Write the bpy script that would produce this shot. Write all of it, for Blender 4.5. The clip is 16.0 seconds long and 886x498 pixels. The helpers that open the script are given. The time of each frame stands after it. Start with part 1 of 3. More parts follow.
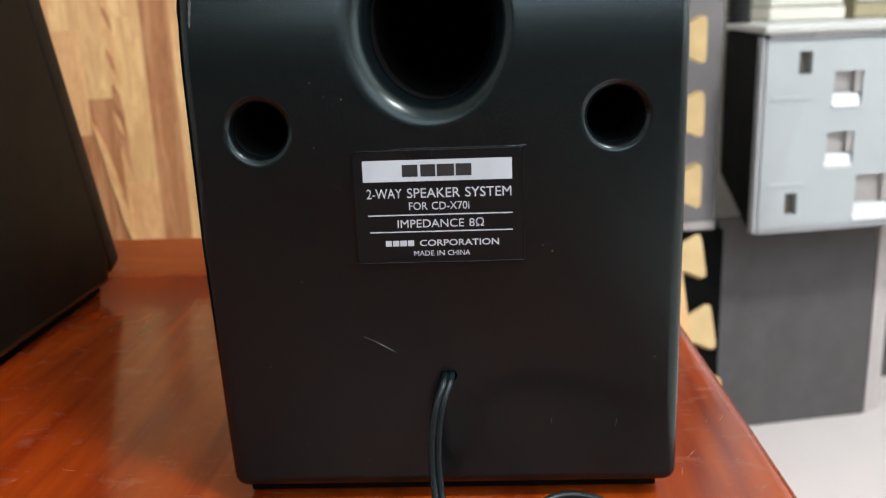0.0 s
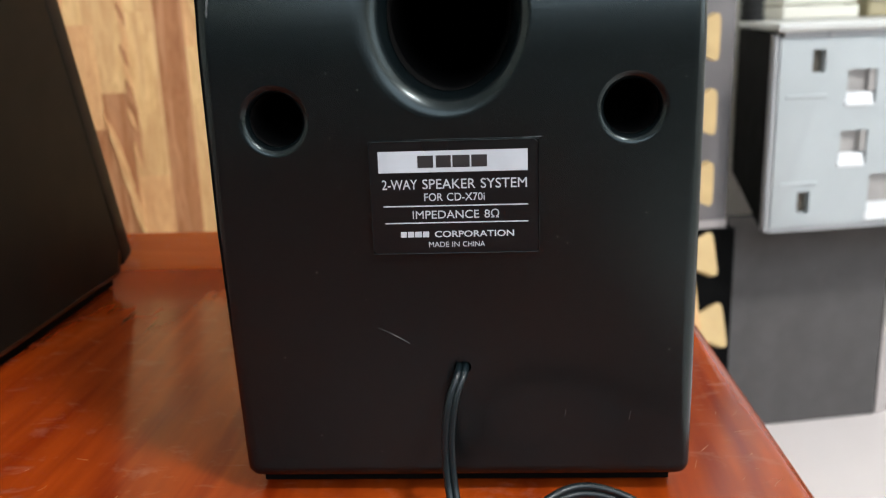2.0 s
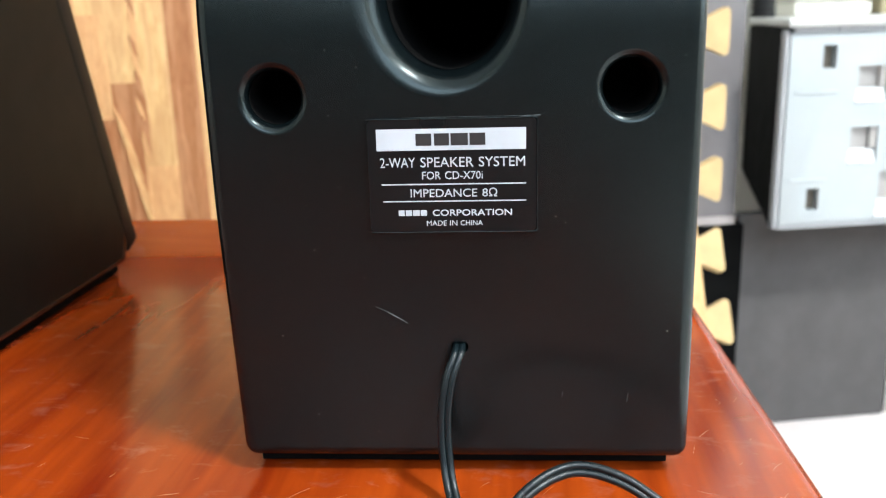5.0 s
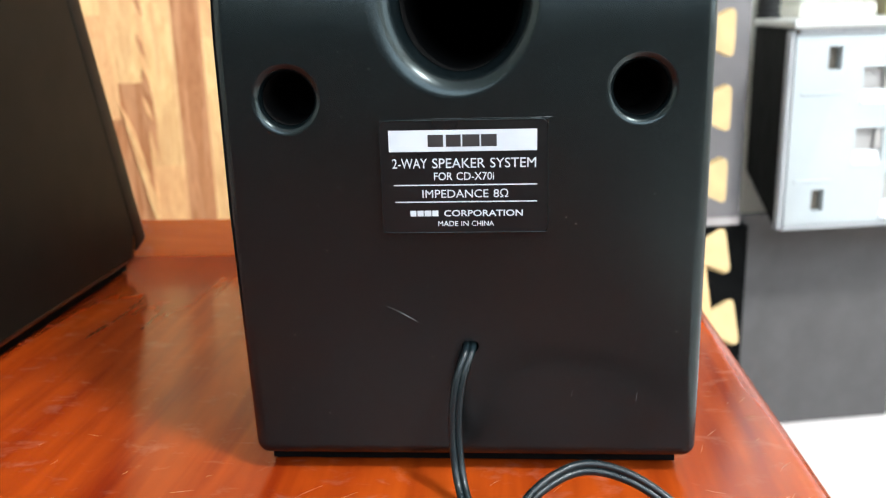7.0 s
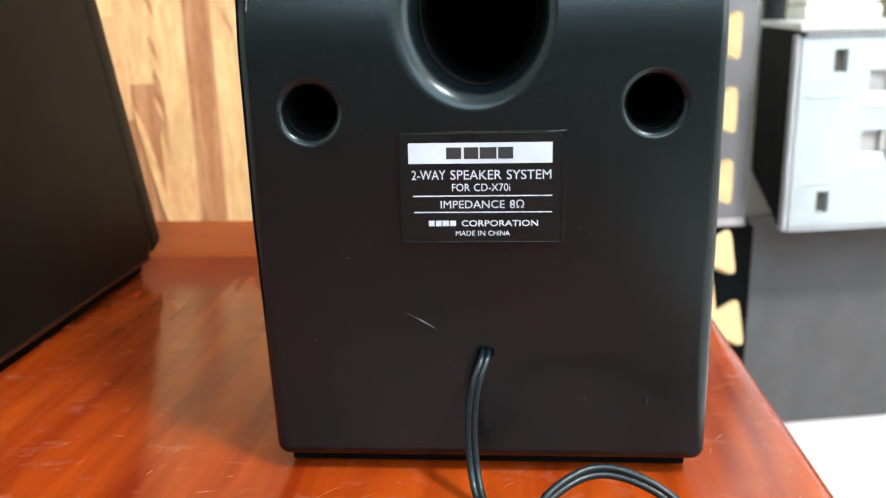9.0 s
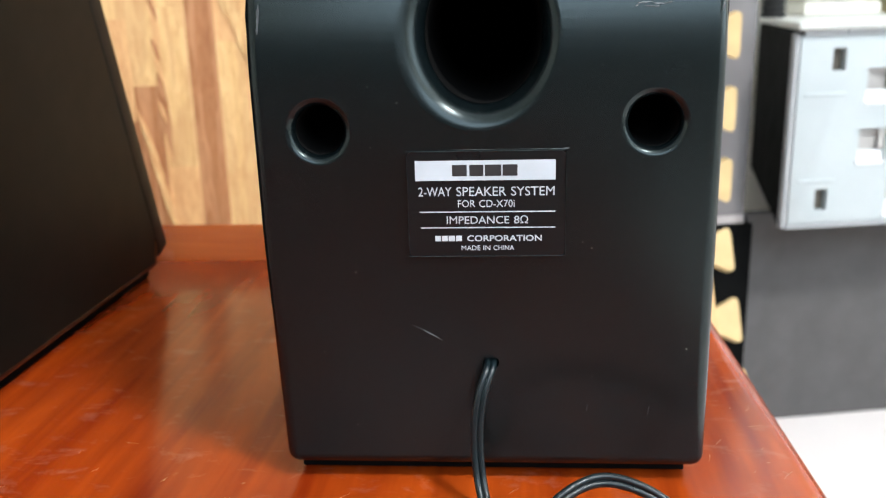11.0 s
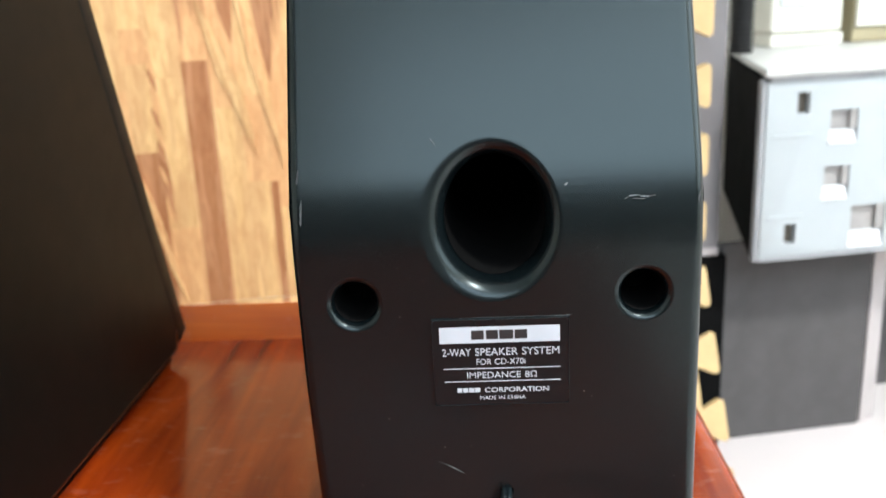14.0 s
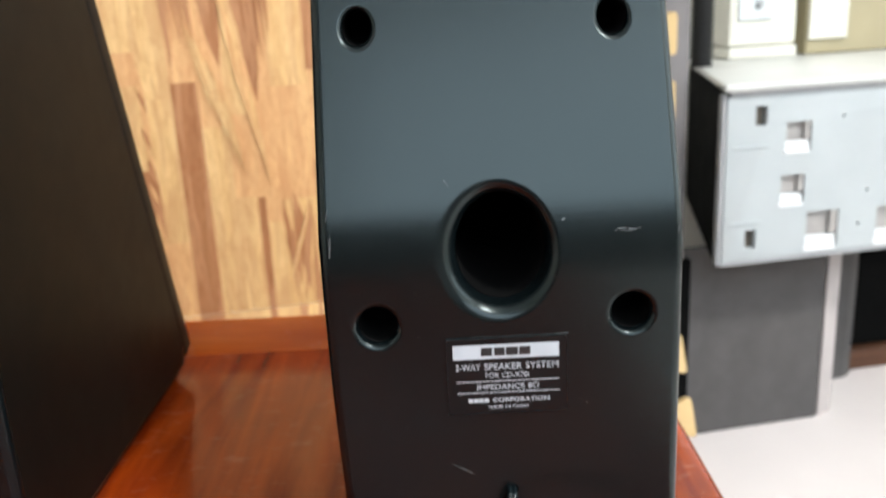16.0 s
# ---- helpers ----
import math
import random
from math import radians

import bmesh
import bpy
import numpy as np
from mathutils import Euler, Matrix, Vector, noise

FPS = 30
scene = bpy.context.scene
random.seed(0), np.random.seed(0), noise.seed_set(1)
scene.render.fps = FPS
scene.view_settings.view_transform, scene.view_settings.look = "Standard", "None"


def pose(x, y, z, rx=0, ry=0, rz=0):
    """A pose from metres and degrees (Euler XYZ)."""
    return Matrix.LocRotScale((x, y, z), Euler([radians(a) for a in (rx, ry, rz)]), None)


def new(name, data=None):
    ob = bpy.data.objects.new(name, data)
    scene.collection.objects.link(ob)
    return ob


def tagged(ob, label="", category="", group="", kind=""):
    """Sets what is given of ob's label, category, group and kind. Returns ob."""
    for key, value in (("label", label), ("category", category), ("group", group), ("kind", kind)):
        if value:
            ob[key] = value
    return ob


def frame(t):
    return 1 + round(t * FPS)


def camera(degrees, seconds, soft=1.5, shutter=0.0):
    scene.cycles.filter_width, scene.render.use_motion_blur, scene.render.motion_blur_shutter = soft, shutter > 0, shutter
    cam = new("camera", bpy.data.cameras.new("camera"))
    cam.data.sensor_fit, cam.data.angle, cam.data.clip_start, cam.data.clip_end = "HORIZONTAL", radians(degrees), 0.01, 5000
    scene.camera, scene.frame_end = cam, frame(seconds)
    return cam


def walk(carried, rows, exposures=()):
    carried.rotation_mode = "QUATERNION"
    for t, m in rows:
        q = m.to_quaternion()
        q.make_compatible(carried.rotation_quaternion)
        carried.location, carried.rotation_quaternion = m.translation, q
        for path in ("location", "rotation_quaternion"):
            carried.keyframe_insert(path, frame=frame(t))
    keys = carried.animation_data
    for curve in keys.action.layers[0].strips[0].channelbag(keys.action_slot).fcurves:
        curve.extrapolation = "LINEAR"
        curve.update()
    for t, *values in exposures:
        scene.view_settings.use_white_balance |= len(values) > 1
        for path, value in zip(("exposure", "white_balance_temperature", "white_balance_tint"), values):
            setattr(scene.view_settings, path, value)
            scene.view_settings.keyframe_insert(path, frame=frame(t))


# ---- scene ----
import itertools

cam = camera(54.1, 16.0, soft=1.2, shutter=0.5)
PATH = [
    (0.0, 0.01172, -0.24303, 0.14584, 75.334, 2.063, 2.012),
    (0.5, 0.01002, -0.24164, 0.14351, 75.275, 1.98, 2.135),
    (1.0, 0.01036, -0.24203, 0.14413, 75.184, 1.85, 2.355),
    (1.5, 0.01025, -0.24327, 0.14416, 75.235, 1.905, 2.494),
    (2.0, 0.00995, -0.24363, 0.14384, 75.265, 1.845, 2.678),
    (2.5, 0.01015, -0.24559, 0.14529, 75.373, 1.866, 2.787),
    (3.0, 0.01158, -0.24476, 0.14535, 75.38, 1.676, 2.965),
    (3.5, 0.01133, -0.24513, 0.14442, 75.335, 1.564, 3.106),
    (4.0, 0.01361, -0.24408, 0.13784, 75.254, 1.631, 3.261),
    (6.5, 0.01205, -0.24621, 0.13828, 75.22, 1.366, 3.705),
    (7.0, 0.01117, -0.24688, 0.13866, 75.233, 1.416, 3.683),
    (7.5, 0.01156, -0.24786, 0.14015, 75.164, 1.225, 3.792),
    (8.0, 0.01149, -0.24841, 0.14096, 75.136, 1.319, 3.811),
    (8.5, 0.01004, -0.24896, 0.13971, 75.078, 1.309, 3.885),
    (9.0, 0.0075, -0.25358, 0.14438, 74.991, 1.251, 3.949),
    (11.5, 0.00604, -0.25978, 0.15357, 74.337, 1.619, 3.809),
    (12.0, 0.00667, -0.26284, 0.15828, 74.182, 2.127, 3.692),
    (12.5, 0.00681, -0.27065, 0.17606, 73.992, 2.379, 3.661),
    (13.0, 0.00432, -0.27831, 0.19303, 73.943, 2.801, 3.572),
    (13.5, 3e-05, -0.28063, 0.20436, 73.69, 2.78, 2.647),
    (14.0, -0.00487, -0.28489, 0.21976, 73.823, 2.613, 1.95),
    (14.5, -0.00152, -0.2931, 0.23292, 74.06, 2.711, 1.832),
    (15.0, -0.0018, -0.29383, 0.25843, 73.966, 2.497, 1.012),
    (15.5, -0.01552, -0.29795, 0.25468, 74.056, 2.803, 0.288),
    (16.0, -0.02212, -0.32015, 0.24205, 73.729, 2.738, -0.661),
]
EXPOSURES = ((0, -0.94, 6850, 14), (3.6, -0.90, 6850, 14), (4.0, -0.57, 6700, 12), (6.5, -0.2, 6550, 10), (9.0, -0.2, 6550, 10), (11.5, -0.43, 6600, 11), (12.0, -0.46, 6600, 11),
             (12.5, -0.72, 6650, 12), (13.0, -0.60, 6600, 11), (14.5, -0.36, 6700, 12), (15.0, -0.66, 6850, 12), (15.5, -0.72, 6850, 12), (16.0, -0.64, 6850, 13))
cam.data.dof.use_dof, cam.data.dof.focus_distance, cam.data.dof.aperture_fstop = True, 0.252, 17.0
walk(cam, [(row[0], pose(*row[1:])) for row in PATH], EXPOSURES)

# ---- light ----
# Daylight from a large window to the right, a dimmer curtained window behind the camera, and one ceiling lamp.
WIN_U, WIN_Z, WIN_V = (-1.00, 1.60), (0.86, 2.33), -2.2
EAST_V, EAST_Z, EAST_U = (-1.5, 0.1), (0.2, 1.75), 2.1
EAST_W, WINDOW_W = 43.0, 94.0
LAMP_W, LAMP_AT = 150.0, (1.3, -1.0, 2.34)
ROOM = pose(0, 0, 0, 0, 0, 11)
world = bpy.data.worlds.new("world")
world.use_nodes = True
sky = world.node_tree.nodes.new("ShaderNodeTexSky")
sky.sky_type, sky.sun_disc, sky.sun_elevation, sky.sun_rotation = "NISHITA", False, radians(40), radians(60)
world.node_tree.links.new(sky.outputs[0], world.node_tree.nodes["Background"].inputs[0])
world.node_tree.nodes["Background"].inputs[1].default_value = 0.1
scene.world = world

lamp = bpy.data.lights.new("window_daylight", "AREA")
lamp.shape, lamp.size, lamp.size_y, lamp.energy = "RECTANGLE", WIN_U[1] - WIN_U[0] - 0.1, WIN_Z[1] - WIN_Z[0] - 0.1, WINDOW_W
lamp.color = (0.72, 0.87, 1.0)
lamp_ob = new("window_daylight", lamp)
lamp_ob.matrix_world = ROOM @ pose(sum(WIN_U) / 2, WIN_V - 0.005, sum(WIN_Z) / 2, 90, 0, 0)

ceil_lamp = bpy.data.lights.new("ceiling_lamp", "AREA")
ceil_lamp.shape, ceil_lamp.size, ceil_lamp.energy, ceil_lamp.color = "SQUARE", 0.36, LAMP_W, (0.95, 0.98, 1.0)
ceil_ob = new("ceiling_lamp", ceil_lamp)
ceil_ob.matrix_world = pose(*LAMP_AT)

east = bpy.data.lights.new("east_daylight", "AREA")
east.shape, east.size, east.size_y, east.energy = "RECTANGLE", EAST_V[1] - EAST_V[0] - 0.1, EAST_Z[1] - EAST_Z[0] - 0.1, EAST_W
east.color = (0.80, 0.93, 1.0)
east_ob = new("east_daylight", east)
east_ob.matrix_world = ROOM @ pose(EAST_U + 0.005, sum(EAST_V) / 2, sum(EAST_Z) / 2, 90, 0, 90)

# ---- materials ----
def material(name, rough=0.5, metal=0.0, coat=0.0, spec=0.5):
    m = bpy.data.materials.new(name)
    m.use_nodes = True
    n = m.node_tree.nodes
    b = n["Principled BSDF"]
    b.inputs["Roughness"].default_value = rough
    b.inputs["Metallic"].default_value = metal
    b.inputs["Coat Weight"].default_value = coat
    b.inputs["Specular IOR Level"].default_value = spec
    return m, n, m.node_tree.links, b


def coords(n, l, scale=(1, 1, 1), turn=(0, 0, 0), per_object=False):
    tc, mp = n.new("ShaderNodeTexCoord"), n.new("ShaderNodeMapping")
    mp.inputs["Scale"].default_value = scale
    mp.inputs["Rotation"].default_value = turn
    l.new(tc.outputs["Object"], mp.inputs["Vector"])
    if per_object:
        info, sc = n.new("ShaderNodeObjectInfo"), n.new("ShaderNodeVectorMath")
        sc.operation = "SCALE"
        sc.inputs[0].default_value = (7.3, 3.1, 11.7)
        l.new(info.outputs["Random"], sc.inputs["Scale"])
        l.new(sc.outputs[0], mp.inputs["Location"])
    return mp.outputs["Vector"]


def noise_tex(n, l, vec, scale, detail=4.0, rough=0.55, distort=0.0):
    t = n.new("ShaderNodeTexNoise")
    t.inputs["Scale"].default_value, t.inputs["Detail"].default_value = scale, detail
    t.inputs["Roughness"].default_value, t.inputs["Distortion"].default_value = rough, distort
    l.new(vec, t.inputs["Vector"])
    return t.outputs["Fac"]


def ramp(n, l, fac, stops):
    r = n.new("ShaderNodeValToRGB")
    while len(r.color_ramp.elements) < len(stops):
        r.color_ramp.elements.new(0.5)
    for e, (p, c) in zip(r.color_ramp.elements, stops):
        e.position, e.color = p, (*c, 1) if len(c) == 3 else c
    l.new(fac, r.inputs["Fac"])
    return r.outputs["Color"]


def mixed(n, l, fac, a, b, mode="MIX"):
    m = n.new("ShaderNodeMix")
    m.data_type, m.blend_type = "RGBA", mode
    for sock, v in ((m.inputs[0], fac), (m.inputs[6], a), (m.inputs[7], b)):
        if isinstance(v, (int, float)):
            sock.default_value = v
        elif isinstance(v, tuple):
            sock.default_value = (*v, 1)
        else:
            l.new(v, sock)
    return m.outputs[2]


def bumped(n, l, b, height, strength=0.2, distance=0.001):
    k = n.new("ShaderNodeBump")
    k.inputs["Strength"].default_value, k.inputs["Distance"].default_value = strength, distance
    l.new(height, k.inputs["Height"])
    l.new(k.outputs["Normal"], b.inputs["Normal"])


def plain(name, colour, rough=0.5, vary=0.15, scale=30.0, bump=0.05, metal=0.0, coat=0.0, grain=900.0, spec=0.5, rvary=0.12):
    """A surface of one paint or plastic, with slight stains and a fine grain."""
    m, n, l, b = material(name, rough, metal, coat, spec)
    v = coords(n, l, per_object=True)
    big = noise_tex(n, l, v, scale)
    dark = tuple(c * (1 - vary) for c in colour)
    lite = tuple(min(1, c * (1 + vary)) for c in colour)
    l.new(ramp(n, l, big, [(0.3, dark), (0.7, lite)]), b.inputs["Base Color"])
    r = ramp(n, l, noise_tex(n, l, v, scale * 2.3), [(0.3, (rough * (1 - rvary),) * 3), (0.7, (min(1, rough * (1 + rvary)),) * 3)])
    l.new(r, b.inputs["Roughness"])
    if bump:
        bumped(n, l, b, noise_tex(n, l, v, grain, 2.0), bump, 0.0004)
    return m


def wood(name, light, dark, rough=0.3, coat=0.0,  stretch=(3, 60, 60), turn=(0, 0, 0), contrast=(0.35, 0.65), bump=0.03, wear=False, streak=0.0, streak_tone=(0.40, 0.18, 0.08)):
    m, n, l, b = material(name, rough, 0.0, coat, 0.22 if wear else 0.3)
    v = coords(n, l, stretch, turn, per_object=not wear)
    grain = noise_tex(n, l, v, 1.0, 3.0, 0.5, 0.4)
    col = ramp(n, l, grain, [(contrast[0], dark), (contrast[1], light)])
    fine = noise_tex(n, l, coords(n, l, tuple(s * 6 for s in stretch), turn, per_object=not wear), 1.0, 3.0)
    col = mixed(n, l, 0.05 if wear else 0.24, col, ramp(n, l, fine, [(0.35, tuple(c * 0.6 for c in dark)), (0.65, light)]))
    if not wear:
        patch = noise_tex(n, l, coords(n, l, (22, 22, 9), (0, radians(7), 0), per_object=True), 1.0, 3.0, 0.6, 0.5)
        col = mixed(n, l, ramp(n, l, patch, [(0.46, (0, 0, 0)), (0.70, (0.62,) * 3)]), col, (dark[0] * 0.78, dark[1] * 0.68, dark[2] * 0.62))
        mottle = noise_tex(n, l, coords(n, l, (170, 170, 55), (0, radians(11), 0), per_object=True), 1.0, 4.0, 0.65, 0.8)
        col = mixed(n, l, ramp(n, l, mottle, [(0.44, (0, 0, 0)), (0.66, (0.42,) * 3)]), col, (dark[0] * 0.74, dark[1] * 0.62, dark[2] * 0.55))
    if streak:
        v2 = coords(n, l, (90, 90, 9), (0, radians(24), 0), per_object=True)
        st = noise_tex(n, l, v2, 1.0, 2.0, 0.5, 0.6)
        col = mixed(n, l, ramp(n, l, st, [(0.47, (0, 0, 0)), (0.52, (streak,) * 3)]), col, streak_tone)
    if wear:
        blot = noise_tex(n, l, coords(n, l, (9, 14, 9)), 1.0, 3.0)
        col = mixed(n, l, ramp(n, l, blot, [(0.2, (0, 0, 0)), (0.85, (0.5,) * 3)]), col, tuple(c * 0.75 for c in dark))
        film = noise_tex(n, l, coords(n, l, (60, 95, 60), (0, 0, 0.3)), 1.0, 4.0, 0.65, 0.4)
        col = mixed(n, l, ramp(n, l, film, [(0.56, (0, 0, 0)), (0.85, (0.17,) * 3)]), col, (0.58, 0.36, 0.28))
        rr = ramp(n, l, noise_tex(n, l, coords(n, l, (25, 60, 25), (0, 0, 0.5)), 1.0, 3.0, 0.5), [(0.15, (rough * 0.85,) * 3), (0.9, (rough * 1.35,) * 3)])
        l.new(rr, b.inputs["Roughness"])
        b.inputs["Coat Roughness"].default_value = 0.06
    l.new(col, b.inputs["Base Color"])
    if bump:
        bumped(n, l, b, fine, bump, 0.0005)
    return m


BLACK = plain("black_moulded_plastic", (0.0023, 0.0042, 0.0048), 0.26, 0.12, 25, 0.006, grain=2600, rvary=0.02, spec=0.41)
BLACK.node_tree.nodes["Principled BSDF"].inputs["Specular Tint"].default_value = (0.81, 0.975, 0.98, 1)
BAFFLE = plain("black_satin_front", (0.003, 0.003, 0.003), 0.5, 0.1, 25, 0.03, spec=0.15)
SIDE = plain("matt_black_vinyl", (0.0032, 0.0037, 0.0033), 0.48, 0.15, 25, 0.05, grain=1500, spec=0.10, rvary=0.05)
RUBBER = plain("black_rubber", (0.008, 0.008, 0.008), 0.75, 0.2, 40, 0.1)
CABLE = plain("black_cable_vinyl", (0.004, 0.0085, 0.0105), 0.30, 0.2, 40, 0.02, spec=0.36)
LABEL = plain("black_label_film", (0.0036, 0.0054, 0.0060), 0.30, 0.1, 30, 0.04, grain=3000, spec=0.3)
PRINT = plain("white_print", (0.45, 0.50, 0.54), 0.55, 0.06, 60, 0.0)
INK = plain("black_print", (0.016, 0.016, 0.017), 0.5, 0.1, 60, 0.0)
# scuffs on the cabinet, and the painted highlight on the rating plate's top edge
SCUFF_GLINT = plain("pale_scuff_and_glint", (0.13, 0.14, 0.145), 0.7, 0.4, 900, 0.2)
SCUFF_GLINT_DIM = plain("faint_scuff_and_glint", (0.055, 0.058, 0.06), 0.6, 0.5, 900, 0.2)
SPECK = plain("dust", (0.45, 0.43, 0.38), 0.9, 0.2, 400, 0.0)
LACQUER = wood("red_lacquered_wood", (0.46, 0.073, 0.007), (0.155, 0.0130, 0.002), 0.17, 0.12, (60, 6, 52), (0, 0, radians(2)), (0.30, 0.78), 0.0, wear=True)
# the table lacquer lightened: light falling on the rail is put into its colour
RAIL_LIT = wood("lit_orange_lacquer", (0.60, 0.140, 0.018), (0.42, 0.070, 0.008), 0.2, 0.08, (5, 70, 70), (0, 0, 0), (0.3, 0.72), 0.0, wear=True)
HAIRLINE = plain("pale_hairline_scratch", (0.46, 0.21, 0.12), 0.5, 0.3, 500, 0.0)
OAK = wood("pale_wood_print", (0.80, 0.545, 0.265), (0.66, 0.40, 0.17), 0.5, 0.0, (70, 70, 7), (0, 0, 0), (0.3, 0.7), 0.0, streak=0.26)
TAN = wood("tan_wood_print", (0.75, 0.450, 0.210), (0.61, 0.325, 0.145), 0.5, 0.0, (70, 70, 6), (0, 0, 0), (0.3, 0.7), 0.0)
RUSSET = wood("russet_wood_print", (0.48, 0.220, 0.098), (0.34, 0.140, 0.058), 0.5, 0.0, (80, 80, 8), (0, 0, 0), (0.3, 0.7), 0.0, streak=0.3, streak_tone=(0.64, 0.355, 0.18))
STREAKY = wood("streaked_wood_print", (0.80, 0.53, 0.24), (0.64, 0.38, 0.16), 0.5, 0.0, (80, 80, 6), (0, radians(12), 0), (0.3, 0.7), 0.0, streak=0.9)
FOAM_TAN = plain("tan_foam", (0.51, 0.365, 0.175), 0.8, 0.1, 40, 0.2, grain=1500)
FOAM_GREY = plain("grey_foam", (0.075, 0.071, 0.070), 0.85, 0.08, 20, 0.2, grain=1500)
FOAM_STRIP = plain("mid_grey_foam", (0.17, 0.16, 0.162), 0.85, 0.08, 20, 0.2, grain=1500)
FOAM_PALE = plain("pale_grey_foam_edge", (0.42, 0.385, 0.375), 0.85, 0.08, 20, 0.2, grain=1500)
# black boards and bases; inside the speaker holes it is painted-in shade
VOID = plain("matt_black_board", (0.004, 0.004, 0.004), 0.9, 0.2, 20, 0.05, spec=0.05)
CASE_WHITE = plain("cool_white_plastic", (0.375, 0.41, 0.42), 0.45, 0.06, 9, 0.05)
CASE_BRIGHT = plain("bright_white_plastic", (0.63, 0.65, 0.66), 0.4, 0.04, 15, 0.05)
CASE_LID = plain("pale_lid_plastic", (0.52, 0.53, 0.51), 0.4, 0.05, 9, 0.05)
CASE_GREY = plain("grey_painted_steel", (0.30, 0.31, 0.32), 0.4, 0.08, 25, 0.03)
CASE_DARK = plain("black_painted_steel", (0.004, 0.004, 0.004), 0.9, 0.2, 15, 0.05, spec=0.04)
# case recesses: the shade inside wells and slots is put into these colours
WELL_SHADE = plain("shaded_well_plastic", (0.33, 0.315, 0.30), 0.6, 0.15, 40, 0.1)
SLOT_SHADE = plain("shaded_slot_plastic", (0.085, 0.072, 0.055), 0.6, 0.15, 40, 0.1)
CREAM = plain("cream_plastic", (0.70, 0.685, 0.60), 0.5, 0.06, 8, 0.04)
CREAM_DARK = plain("aged_beige_plastic", (0.36, 0.31, 0.19), 0.5, 0.08, 8, 0.04)
SOCKET_GREY = plain("pale_blue_grey_plastic", (0.60, 0.63, 0.64), 0.4, 0.05, 20, 0.0)
FLOOR = plain("pale_vinyl_floor", (0.69, 0.64, 0.62), 0.35, 0.03, 6, 0.04)
WALL = plain("off_white_wall", (0.74, 0.72, 0.66), 0.8, 0.04, 3, 0.1)
# for the added out-of-view panel that the speaker backs reflect
PANEL_DARK = plain("dark_reflection_panel", (0.11, 0.10, 0.09), 0.8, 0.15, 3, 0.1)
CEIL = plain("white_ceiling", (0.8, 0.8, 0.79), 0.9, 0.03, 3, 0.1)
BROWN = wood("dark_brown_wood", (0.16, 0.07, 0.035), (0.09, 0.035, 0.018), 0.4, 0.0, (4, 60, 60))

FRAME_WHITE = plain("white_window_frame", (0.78, 0.78, 0.77), 0.4, 0.03, 10, 0.03)

DIFFUSER, _n, _l, _b = material("lit_diffuser")
_b.inputs["Base Color"].default_value = (0.8, 0.8, 0.8, 1)
_b.inputs["Emission Color"].default_value = (1.0, 0.96, 0.91, 1)
_b.inputs["Emission Strength"].default_value = 5.0

# ---- mesh helpers ----
def thing(name, m, label, category, group="", kind=""):
    ob = new(name)
    ob.empty_display_size = 0.02
    ob.matrix_world = m
    return tagged(ob, label, category, group, kind)


def mesh_from(bm, name, mat, smooth=None):
    me = bpy.data.meshes.new(name)
    bmesh.ops.recalc_face_normals(bm, faces=bm.faces[:])
    bm.to_mesh(me)
    bm.free()
    me.materials.append(mat)
    if smooth is not None:
        # broad flat faces keep their true normals; only the rounding between them is smooth
        areas = [p.area for p in me.polygons]
        limit = 20 * sorted(areas)[len(areas) // 2]
        me.polygons.foreach_set("use_smooth", [a < limit for a in areas])
        me.set_sharp_from_angle(angle=radians(smooth))
    return me


def part(name, bm, mat, parent=None, label="", smooth=None, at=None):
    me = bm if isinstance(bm, bpy.types.Mesh) else mesh_from(bm, name, mat, smooth)
    ob = new(name, me)
    if parent is not None:
        ob.parent = parent
    if at is not None:
        ob.matrix_local = at
    if label:
        ob["label"] = label
    return ob


def box(x0, x1, y0, y1, z0, z1, bevel=0.0, seg=2, bm=None):
    bm = bm or bmesh.new()
    g = bmesh.ops.create_cube(bm, size=1.0, matrix=Matrix.LocRotScale(((x0 + x1) / 2, (y0 + y1) / 2, (z0 + z1) / 2), None, (x1 - x0, y1 - y0, z1 - z0)))
    if bevel:
        edges = list({e for v in g["verts"] for e in v.link_edges})
        bmesh.ops.bevel(bm, geom=edges, offset=bevel, segments=seg, profile=0.5, affect="EDGES")
    return bm


def prism(points, lo, hi, axis="z", bevel=0.0, seg=2):
    """A polygon of (a, b) points drawn out from lo to hi along an axis."""
    bm = bmesh.new()
    def at(a, b, c):
        return {"z": (a, b, c), "x": (c, a, b), "y": (a, c, b)}[axis]
    low = [bm.verts.new(at(a, b, lo)) for a, b in points]
    high = [bm.verts.new(at(a, b, hi)) for a, b in points]
    bm.faces.new(low)
    bm.faces.new(high)
    k = len(points)
    for i in range(k):
        bm.faces.new((low[i], low[(i + 1) % k], high[(i + 1) % k], high[i]))
    bmesh.ops.recalc_face_normals(bm, faces=bm.faces[:])
    if bevel:
        sharp = [e for e in bm.edges if len(e.link_faces) == 2 and e.calc_face_angle() > radians(40)]
        bmesh.ops.bevel(bm, geom=sharp, offset=bevel, segments=seg, profile=0.5, affect="EDGES")
    return bm


